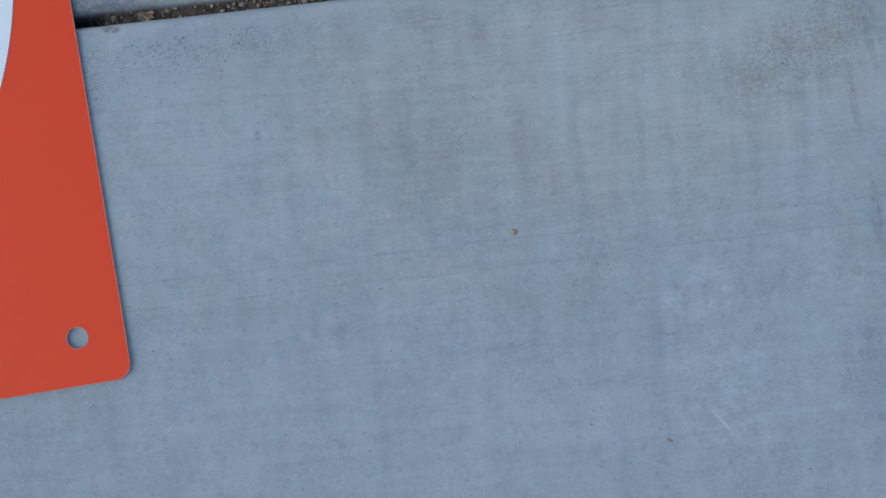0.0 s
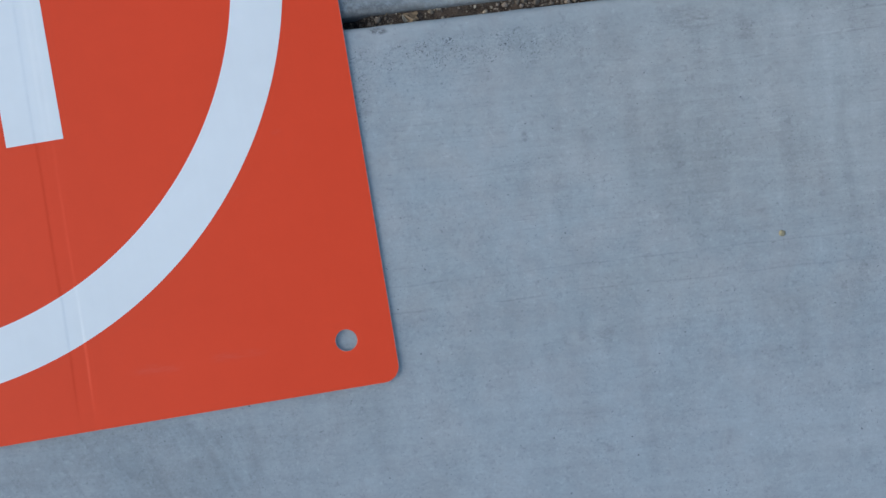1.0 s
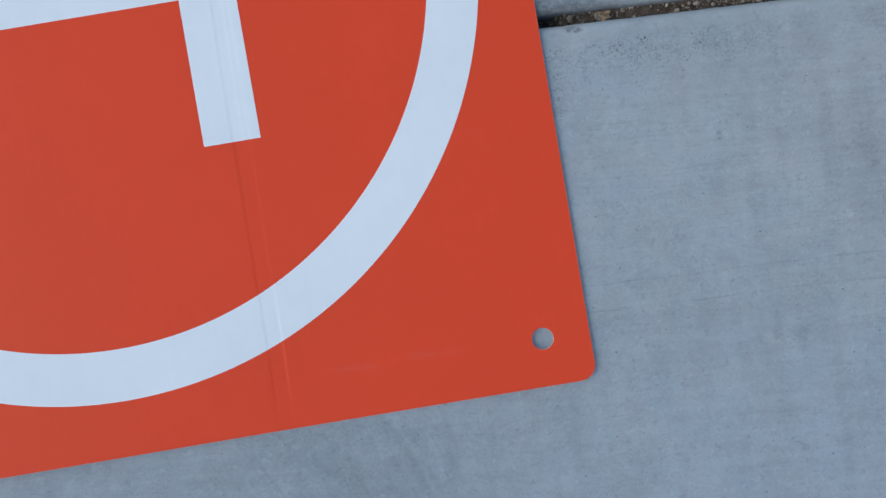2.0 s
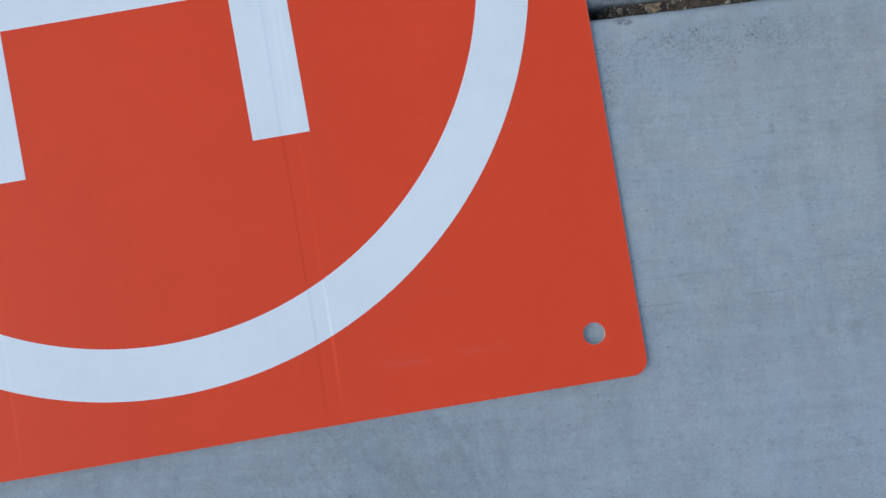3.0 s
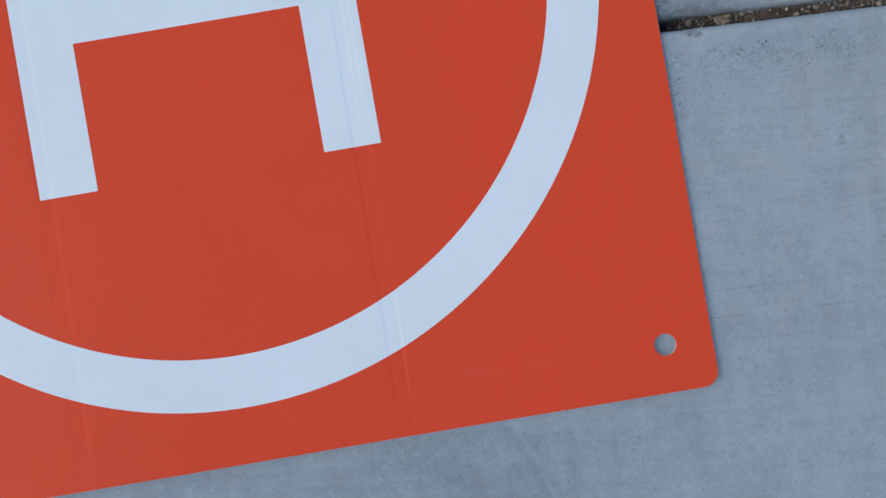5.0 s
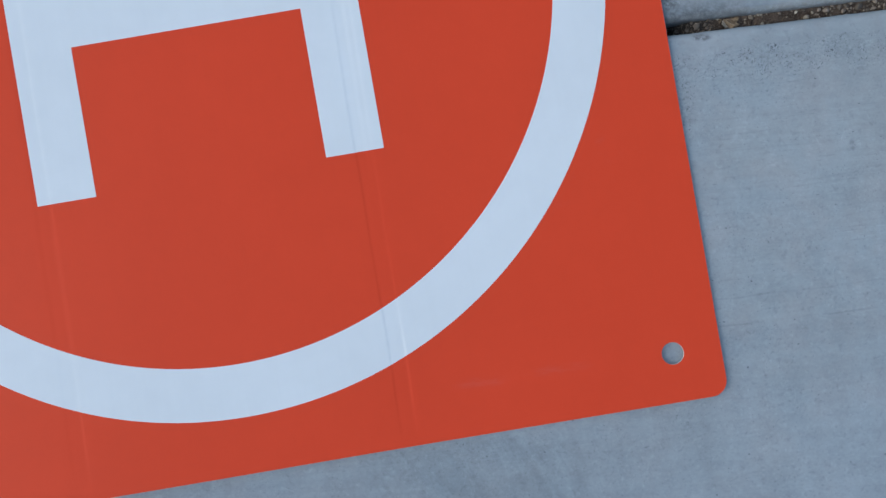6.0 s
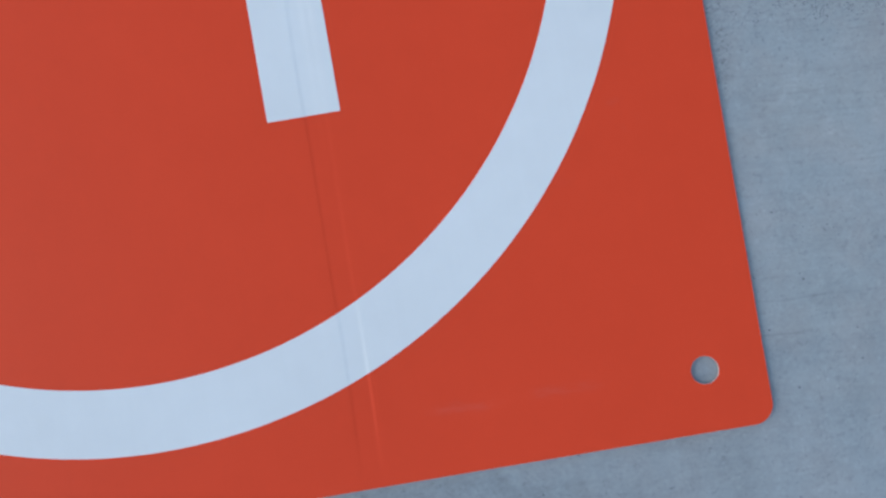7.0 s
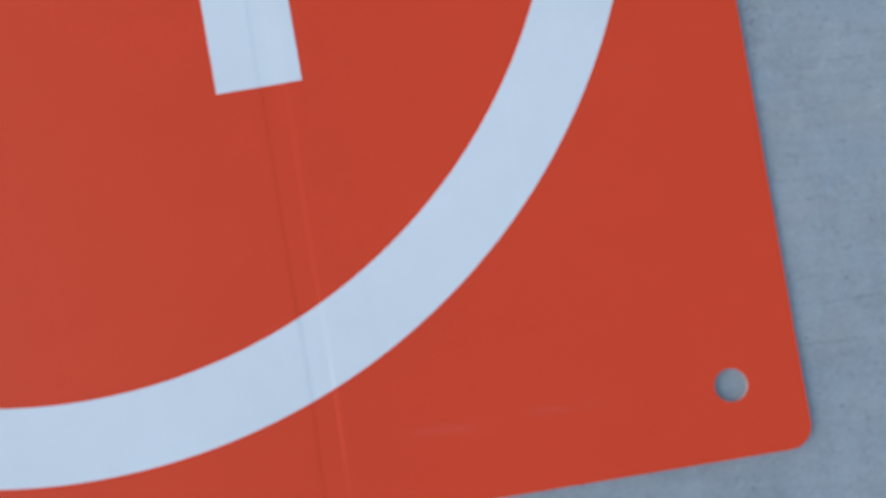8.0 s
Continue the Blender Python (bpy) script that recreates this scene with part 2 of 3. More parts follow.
    # greyer smudges below the joint, some with drawn-out strokes
    smudges = m.math("MAXIMUM", m.math("MAXIMUM", m.blob(-0.0095, 0.1520, 0.026, 0.015, -15), m.blob(-0.006, 0.134, 0.010, 0.014, 0)), m.math("MAXIMUM", m.math("MULTIPLY", m.blob(0.0247, 0.1475, 0.010, 0.015, 10), 0.6), m.math("MULTIPLY", m.blob(-0.0256, 0.0685, 0.018, 0.011, 5), 0.5)))
    smudges = m.product(m.math("MAXIMUM", smudges, m.math("MAXIMUM", m.blob(-0.066, -0.054, 0.010, 0.008, 20), m.blob(-0.0635, -0.0575, 0.003, 0.003))), m.span(m.noise(170.0, 5, 0.7, m.turned(8.0, (0.7, 1.3, 1), (5, 5, 0)), 0.6), 0.36, 0.62))
    scuff = m.product(m.math("MAXIMUM", m.blob(-0.010, 0.1535, 0.024, 0.010, -8), m.math("MULTIPLY", m.blob(-0.028, 0.066, 0.02, 0.008, 6), 0.35)), m.span(m.noise(1.0, 4, 0.65, m.turned(7.0, (60, 330, 1), (1, 8, 0)), 0.4), 0.40, 0.62))
    tone = m.math("SUBTRACT", tone, m.math("MULTIPLY", scuff, 0.14))
    scored = m.product(m.math("MAXIMUM", m.blob(0.0949, 0.1458, 0.036, 0.0010, 9), m.math("MAXIMUM", m.blob(0.036, 0.129, 0.024, 0.0009, 9), m.blob(0.118, 0.1635, 0.04, 0.0009, 9))), m.span(m.noise(1.0, 3, 0.6, m.turned(9.0, (90, 300, 1), (4, 1, 0))), 0.34, 0.55))
    tone = m.math("ADD", tone, m.product(m.math("MAXIMUM", m.blob(0.0955, 0.1475, 0.036, 0.0010, 9), m.blob(0.19, 0.046, 0.03, 0.0009, 7)), m.span(fine, 0.3, 0.6), 0.09))
    tone = m.math("SUBTRACT", tone, m.math("ADD", m.math("MULTIPLY", smudges, 0.15), m.math("MULTIPLY", scored, 0.15)))
    tone = m.math("SUBTRACT", tone, m.total(m.math("MULTIPLY", stain, 0.12), m.math("MULTIPLY", streak, 0.23), m.math("MULTIPLY", smear, 0.62), m.math("MULTIPLY", smear2, 0.30), m.math("MULTIPLY", low, 0.15)))
    # a broad paler stretch, and duller ones beside it
    tone = m.math("ADD", tone, m.math("SUBTRACT", m.math("MULTIPLY", m.blob(0.165, 0.105, 0.17, 0.11, 5), 0.055), m.math("ADD", m.math("MULTIPLY", m.blob(0.05, -0.045, 0.10, 0.045, 6), 0.06), m.math("MULTIPLY", m.blob(0.32, -0.05, 0.075, 0.15, 6), 0.10))))
    tone = m.math("ADD", 1.0, tone)

    base = m.mix(m.span(m.noise(30.0, 4, 0.6), 0.35, 0.7), (0.330, 0.355, 0.371), (0.354, 0.356, 0.362))
    # green-grey dust among bluer cement; the broad blob paints the light's less blue colour
    dust_and_light = m.math("MAXIMUM", m.span(m.noise(6.0, 4, 0.6, m.turned(5.0, (0.7, 1.5, 1), (1, 4, 0)), 0.6), 0.42, 0.62, 0.0, 0.55), m.blob(0.10, 0.125, 0.32, 0.15, 7))
    base = m.mix(m.math("MULTIPLY", dust_and_light, 0.52), base, (0.384, 0.373, 0.357))
    # bluer towards the lower side, the light's colour falloff painted in
    base = m.mix(m.math("MAXIMUM", m.math("MULTIPLY", m.blob(0.22, -0.14, 0.24, 0.16, 12), 0.5), m.span(v, -0.16, -0.30, 0.0, 0.42)), base, (0.322, 0.352, 0.386))
    base = m.mix(m.math("MULTIPLY", stain, 0.34), base, (0.32, 0.31, 0.25))
    colour = m.mix(1.0, base, m.grey(tone), "MULTIPLY")
    colour = m.mix(m.product(pit, m.span(m.noise(110.0, 2), 0.36, 0.64, 0.14, 1.0)), colour, (0.09, 0.096, 0.11))
    # brown soil on the lips, with their shade put into the colour
    mud_and_shade = m.product(m.span(inward, 0.0056, 0.0), m.span(m.noise(420.0, 4, 0.7), 0.28, 0.66, 0.25, 1.0), m.span(v, -0.001, 0.004, 0.45, 1.0))
    colour = m.mix(m.math("MULTIPLY", mud_and_shade, 0.7), colour, (0.17, 0.145, 0.12))
    # dark grit on the far margin, with the shade there put into its colour
    grit_and_shade = m.product(m.span(v, GAP + 0.002, GAP + 0.018, 1.0, 0.0), m.span(v, 0.002, 0.004), m.span(u, -0.13, -0.195), m.span(m.noise(260.0, 4, 0.75), 0.3, 0.66, 0.45, 1.0))
    # a mottled patch for the shadow beside the sign's raised edge
    grit_and_shade = m.math("MAXIMUM", grit_and_shade, m.product(m.blob(-0.243, 0.172, 0.022, 0.026, 10), m.span(m.noise(240.0, 5, 0.75), 0.36, 0.62, 0.2, 1.0)))
    colour = m.mix(m.math("MULTIPLY", grit_and_shade, 0.9), colour, (0.105, 0.105, 0.107))
    height = m.total(
        m.math("MULTIPLY", fine, 0.16), m.math("MULTIPLY", grain, 0.05), m.math("MULTIPLY", blotch, 0.35),
        m.product(body, here, m.math("MULTIPLY", broom, 0.30)), m.product(body, m.math("MULTIPLY", sweep, 0.22)),
        m.math("MULTIPLY", pit, -0.9), m.math("MULTIPLY", strokes, 0.18))
    m.bump(height, 0.38, 0.0008)
    m.put(m.b.inputs["Roughness"], m.span(blotch, 0.3, 0.7, 0.72, 0.9, False))
    return m.colour(colour)


def sheet_material(name, colour, dirt, rough):
    """Smooth printed sheet with faint cloudiness, scuffs and dust."""
    m = Mat(name, rough, 0.15)
    cloud = m.noise(7.0, 3, 0.5)
    mott = m.noise(60.0, 3, 0.55)
    film = m.noise(1.0, 3, 0.6, m.turned(0.0, (220, 7, 1)))
    tone = m.total(1.0, m.span(cloud, 0.3, 0.7, -0.025, 0.025, False), m.span(mott, 0.3, 0.7, -0.012, 0.012, False), m.span(film, 0.3, 0.7, -0.005, 0.005, False))
    c = m.mix(1.0, colour, m.grey(tone), "MULTIPLY")
    # rubbed marks near one edge
    rub = m.product(m.math("MAXIMUM", m.blob(0.151, -0.2763, 0.024, 0.0050, -2), m.blob(0.201, -0.2757, 0.025, 0.0045, -2)), m.span(m.noise(1.0, 4, 0.65, m.turned(-3.0, (70, 300, 1))), 0.40, 0.62))
    rub2 = m.product(m.blob(0.23, -0.15, 0.05, 0.03, 40), m.span(m.noise(90.0, 4, 0.6), 0.58, 0.75))
    c = m.mix(m.math("ADD", m.math("MULTIPLY", rub, 0.10), m.math("MULTIPLY", rub2, 0.06)), c, dirt)
    m.put(m.b.inputs["Roughness"], m.span(mott, 0.3, 0.7, rough - 0.04, rough + 0.05, False))
    m.bump(m.noise(35.0, 2), 0.08, 0.001)
    return m.colour(c)


def plain(name, colour, rough=0.7, vary=0.15, scale=300.0, bump=0.0):
    m = Mat(name, rough, 0.35)
    n = m.noise(scale, 4, 0.6)
    c = m.mix(1.0, colour, m.grey(m.span(n, 0.25, 0.75, 1 - vary, 1 + vary, False)), "MULTIPLY")
    if bump:
        m.bump(n, bump, 0.0006)
    return m.colour(c)


def stone_material():
    """Mixed pebbles: each takes a tone of its own."""
    m = Mat("pebble", 0.75, 0.35)
    info = m.t.nodes.new("ShaderNodeObjectInfo").outputs["Random"]
    ramp = m.t.nodes.new("ShaderNodeValToRGB")
    ramp.color_ramp.interpolation = "LINEAR"
    stops = ((0.0, (0.14, 0.11, 0.085)), (0.3, (0.26, 0.205, 0.15)), (0.6, (0.38, 0.31, 0.235)), (0.85, (0.44, 0.37, 0.28)), (1.0, (0.58, 0.52, 0.43)))
    while len(ramp.color_ramp.elements) < len(stops):
        ramp.color_ramp.elements.new(0.5)
    for e, (p, c) in zip(ramp.color_ramp.elements, stops):
        e.position, e.color = p, (*c, 1)
    m.put(ramp.inputs[0], info)
    n = m.noise(700.0, 4, 0.6)
    m.bump(n, 0.4, 0.0004)
    return m.colour(m.mix(1.0, ramp.outputs[0], m.grey(m.span(n, 0.25, 0.75, 0.75, 1.25, False)), "MULTIPLY"))


def soil_material():
    m = Mat("soil", 0.95, 0.2)
    n1, n2 = m.noise(160.0, 5, 0.65), m.noise(900.0, 4, 0.7)
    c = m.mix(m.span(n1, 0.35, 0.65), (0.080, 0.056, 0.043), (0.158, 0.113, 0.086))
    c = m.mix(m.span(n2, 0.55, 0.72, 0.0, 0.6), c, (0.27, 0.215, 0.155))
    # damp, darker humus towards one end, with deep shade put into the colour
    u, _, _ = m.split(m.turned(JOINT_ANGLE))
    c = m.mix(m.product(m.span(u, -0.172, -0.195), m.span(n1, 0.3, 0.6, 0.6, 1.0)), c, (0.045, 0.038, 0.033))
    m.bump(m.math("ADD", n1, n2), 0.9, 0.0012)
    return m.colour(c)


CONCRETE = concrete_material()
ORANGE = sheet_material("orange_print", (0.788, 0.0675, 0.0255), (0.74, 0.21, 0.19), 0.42)
WHITE = sheet_material("white_print", (0.79, 0.783, 0.783), (0.70, 0.70, 0.69), 0.40)
EDGE = plain("bare_sheet_edge", (0.50, 0.43, 0.41), 0.6, 0.35, 260.0)
SOIL = soil_material()
PEBBLE = stone_material()
PALE_PEBBLE = plain("pale_pebble", (0.335, 0.265, 0.21), 0.75, 0.4, 500.0, 0.4)
DULL_PEBBLE = plain("dull_pebble", (0.17, 0.138, 0.11), 0.85, 0.3, 700.0, 0.4)
GRIT = plain("grit", (0.165, 0.125, 0.096), 0.85, 0.6, 900.0)
DARK_PIT = plain("dark_pit", (0.165, 0.172, 0.19), 0.9, 0.3, 900.0)
LEAF = plain("dry_leaf", (0.27, 0.188, 0.115), 0.8, 0.7, 420.0, 0.7)
PALE_LEAF = plain("pale_leaf", (0.35, 0.305, 0.24), 0.8, 0.4, 500.0, 0.5)
STALK = plain("dry_stalk", (0.32, 0.255, 0.185), 0.8, 0.2)
OCHRE = plain("ochre_stone", (0.32, 0.265, 0.165), 0.7, 0.3, 900.0, 0.4)
BARK = plain("bark_flake", (0.255, 0.20, 0.185), 0.85, 0.35, 900.0, 0.4)
EARTH = plain("bare_earth", (0.20, 0.17, 0.13), 0.95, 0.3, 3.0)


# ---- building helpers ----
def mesh_of(name, bm, *mats):
    me = bpy.data.meshes.new(name)
    bm.to_mesh(me)
    bm.free()
    for mt in mats:
        me.materials.append(mt)
    return me


def part(name, bm, material, parent, label="", kind=""):
    ob = new(name, mesh_of(name, bm, *(material if isinstance(material, tuple) else (material,))))
    ob.parent = parent
    return tagged(ob, label=label, kind=kind)


def smooth(a, b, x):
    k = min(1.0, max(0.0, (x - a) / (b - a)))
    return k * k * (3 - 2 * k)


JM = Matrix.Translation(JOINT) @ pose(0, 0, 0, 0, 0, JOINT_ANGLE)


def steps(fine_from, fine_to, fine, ends):
    """Stations along the joint: close together in one stretch, wide apart beyond it."""
    n = int((fine_to - fine_from) / fine)
    mid = [fine_from + i * (fine_to - fine_from) / n for i in range(n + 1)]
    return [ends[0], ends[0] * 0.4] + mid + [ends[1] * 0.4, ends[1]]


# ---- ground and paving ----
def ground_sheet():
    bm = bmesh.new()
    n = 48
    rings = [[bm.verts.new((r * math.cos(math.tau * i / n), r * math.sin(math.tau * i / n), -0.022)) for i in range(n)] for r in (6.0, 40.0, 300.0, 2500.0)]
    bm.faces.new(rings[0])
    for a, b in zip(rings, rings[1:]):
        for i in range(n):
            bm.faces.new((a[i], b[i], b[(i + 1) % n], a[(i + 1) % n]))
    ob = new("ground", mesh_of("ground", bm, EARTH))
    return tagged(ob, label="bare brown earth round the concrete paving", category="ground", kind="structure")


def slab(name, side, label):
    """A concrete slab with a hand-tooled round edge along the joint. side: -1 near, +1 far."""
    bm = bmesh.new()
    r = 0.0055 if side < 0 else 0.0045
    prof = [(0.0, -0.100), (0.0, -0.030), (0.0, -0.012)]
    for d in (0, 15, 30, 45, 60, 75, 90):
        a = math.radians(d)
        prof.append((r * (1 - math.cos(a)), -r * (1 - math.sin(a))))
    # the edging tool leaves the margin a hair lower than the field
    prof[-1] = (r, -0.0006)
    prof += [(0.010, -0.0004), (0.0135, -0.0001), (0.017, 0.0), (0.06, 0.0), (0.4, 0.0), (3.6, 0.0), (3.6, -0.1)]
    us = steps(-0.16, 0.26, 0.0025, (-4.5, 4.5))
    cols = []
    for u in us:
        col = []
        for k, (d, z) in enumerate(prof):
            e = noise.noise(Vector((u * 60, side * 3.0, 0))) * 0.00035 + noise.noise(Vector((u * 260, side * 5.0, k * 0.6))) * 0.00018
            w = 1.0 if d < 0.012 else 0.0
            base = 0.0 if side < 0 else GAP
            col.append(bm.verts.new((u, base + side * (d + e * w), z + (e * 0.7 * w if z > -0.02 else 0.0))))
        cols.append(col)
    for a, b in zip(cols, cols[1:]):
        for k in range(len(prof) - 1):
            bm.faces.new((a[k], a[k + 1], b[k + 1], b[k]) if side > 0 else (a[k], b[k], b[k + 1], a[k + 1]))
    for col in (cols[0], cols[-1]):
        bm.faces.new(col)
    bmesh.ops.transform(bm, matrix=JM, verts=bm.verts)
    bmesh.ops.recalc_face_normals(bm, faces=bm.faces)
    for f in bm.faces:
        f.smooth = len(f.verts) == 4
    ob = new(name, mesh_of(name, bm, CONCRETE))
    return tagged(ob, label=label, category="concrete slab", kind="structure")


ground_sheet()
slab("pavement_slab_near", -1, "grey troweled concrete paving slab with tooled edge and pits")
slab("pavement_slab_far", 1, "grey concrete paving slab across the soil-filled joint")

SOIL_Z = -0.0098


def soil_height(u, v):
    h = noise.noise(Vector((u * 70, v * 90, 1.0))) * 0.0011 + noise.noise(Vector((u * 230, v * 230, 4.0))) * 0.0009
    h += noise.noise(Vector((u * 620, v * 620, 8.0))) * 0.0005
    return SOIL_Z + h + 0.0022 * smooth(0.004, GAP, v) - 0.0022 * smooth(0.0026, 0.0, v) - 0.0080 * smooth(-0.053, -0.068, u)


def joint_filling():
    bm = bmesh.new()
    us = steps(-0.10, 0.16, 0.0008, (-4.5, 4.5))
    vs = [-0.001 + i * (GAP + 0.002) / 13 for i in range(14)]
    grid = [[bm.verts.new((u, v, soil_height(u, v))) for v in vs] for u in us]
    for a, b in zip(grid, grid[1:]):
        for k in range(13):
            f = bm.faces.new((a[k], b[k], b[k + 1], a[k + 1]))
            f.smooth = True
    bmesh.ops.transform(bm, matrix=JM, verts=bm.verts)
    ob = new("joint_soil", mesh_of("joint_soil", bm, SOIL))
    return tagged(ob, label="dark brown soil packed into the paving joint", category="soil", kind="structure")


joint_soil = joint_filling()


# ---- the sign: a square sheet with two pressed folds, a ring and a letter ----
SIGN = pose(-0.5510, 0.1712, 0, 0, 0, 9.40)
THICK = 0.0014
FOLDS = ((0.1013, 0.0002), (-0.1067, -0.0003))
LOW_U, HIGH_U, LOW_V, HIGH_V = -0.3051, 0.3049, -0.3087, 0.3013


def sheet_z(u, v):
    """Height of the sheet's top: a little bowed, with two shallow pressed folds."""
    z = 0.0003 + THICK
    z += 0.0005 * smooth(0.12, 0.305, u) + 0.0006 * smooth(-0.26, -0.3087, v) + 0.0042 * smooth(-0.20, -0.3087, v) * smooth(0.14, -0.1, u)
    z += 0.0002 * math.sin(u * 9 + 1.0) * math.cos(v * 7)
    fade = smooth(-0.304, -0.283, v) * smooth(0.297, 0.276, v)
    on_letter = smooth(0.135, 0.115, abs(v))
    for c, lean in FOLDS:
        k = u - c - lean * math.sin(v * 21) - 0.0003 * math.sin(v * 63 + c * 40)
        right = smooth(0.0036, 0.0056, k)
        if c > 0:
            # crisp left step all along; the right one is soft where the letter covers it
            deep = (0.00021 + 0.00014 * on_letter) * (1 - 0.38 * smooth(0.05, 0.11, abs(v)) * smooth(0.250, 0.230, abs(v)) + 0.35 * smooth(0.228, 0.240, abs(v)) * smooth(0.285, 0.270, abs(v)))
            soft = 0.5 * smooth(-0.0012, 0.0018, k) + 0.5 * smooth(0.0042, 0.0068, k)
            z -= fade * (0.00019 * smooth(-0.0067, -0.0049, k) - deep * (right * (1 - on_letter) + soft * on_letter))
            z -= fade * (deep - 0.00019) * smooth(0.0075, 0.035, k)
            z -= 0.00005 * on_letter * (smooth(-0.0012, 0.0002, k) - smooth(0.0012, 0.0024, k))
        else:
            crisp = max(on_letter, smooth(0.225, 0.240, abs(v)))
            right = right * crisp + smooth(0.0026, 0.0066, k) * (1 - crisp)
            z -= 0.00014 * fade * (0.75 * smooth(-0.0073, -0.0035, k) + 0.25 * smooth(-0.0035, 0.0036, k) - right)
    return z


def cut_and_lay(bm, lift):
    """Cuts a flat outline along the folds and a coarse grid, and lays it on the sheet's form."""
    cuts = [(1, i * 0.02) for i in range(-15, 16)] + [(0, i * 0.025) for i in range(-12, 13)]
    for c, _ in FOLDS:
        cuts += [(0, c + i * 0.0006) for i in range(-15, 14)]
    lo = [min(v.co[k] for v in bm.verts) for k in (0, 1)]
    hi = [max(v.co[k] for v in bm.verts) for k in (0, 1)]
    for k, p in cuts:
        if lo[k] < p < hi[k]:
            co, no = [0, 0, 0], [0, 0, 0]
            co[k], no[k] = p, 1
            bmesh.ops.bisect_plane(bm, geom=bm.verts[:] + bm.edges[:] + bm.faces[:], dist=1e-6, plane_co=co, plane_no=no)
    for v in bm.verts:
        v.co.z = sheet_z(v.co.x, v.co.y) + lift
    for f in bm.faces:
        if f.normal.z < 0:
            f.normal_flip()
        f.smooth = True
        f.material_index = 0


def add_rim(bm, drops, material_index):
    """Side faces from every open edge: rows of (outward, down) from the top's rim."""
    rim = [e for e in bm.edges if len(e.link_faces) == 1]
    out = {}
    for e in rim:
        f = e.link_faces[0]
        d = e.verts[1].co - e.verts[0].co
        n = Vector((d.y, -d.x, 0)).normalized()
        if n.dot(f.calc_center_median() - e.verts[0].co) > 0:
            n.negate()
        for w in e.verts:
            out[w] = out.get(w, Vector()) + n
    rows = {w: [bm.verts.new(w.co + n.normalized() * o - Vector((0, 0, dz))) for o, dz in drops] for w, n in out.items()}
    for e in rim:
        a, b = rows[e.verts[0]], rows[e.verts[1]]
        for k in range(len(drops) - 1):
            f = bm.faces.new((a[k], b[k], b[k + 1], a[k + 1]))
            f.material_index = material_index
            f.normal_update()
            mid = (out[e.verts[0]] + out[e.verts[1]])
            if f.normal.dot(mid) < 0:
                f.normal_flip()
            f.smooth = False


def rounded_square(r):
    pts = []
    for cx, cy, a0 in ((HIGH_U - r, LOW_V + r, -90), (HIGH_U - r, HIGH_V - r, 0), (LOW_U + r, HIGH_V - r, 90), (LOW_U + r, LOW_V + r, 180)):
        pts += [(cx + r * math.cos(radians(a0 + 90 * i / 12)), cy + r * math.sin(radians(a0 + 90 * i / 12))) for i in range(13)]
    # one side is cut a hair out of square
    return [(x - (0.0004 + 0.0025 * (y + 0.29)) if x > 0 else x, y) for x, y in pts]


def loop(bm, pts):
    vs = [bm.verts.new((x, y, 0)) for x, y in pts]
    return [bm.edges.new((vs[i], vs[(i + 1) % len(vs)])) for i in range(len(vs))]


def circle(cx, cy, r, n):
    return [(cx + r * math.cos(math.tau * i / n), cy + r * math.sin(math.tau * i / n)) for i in range(n)]


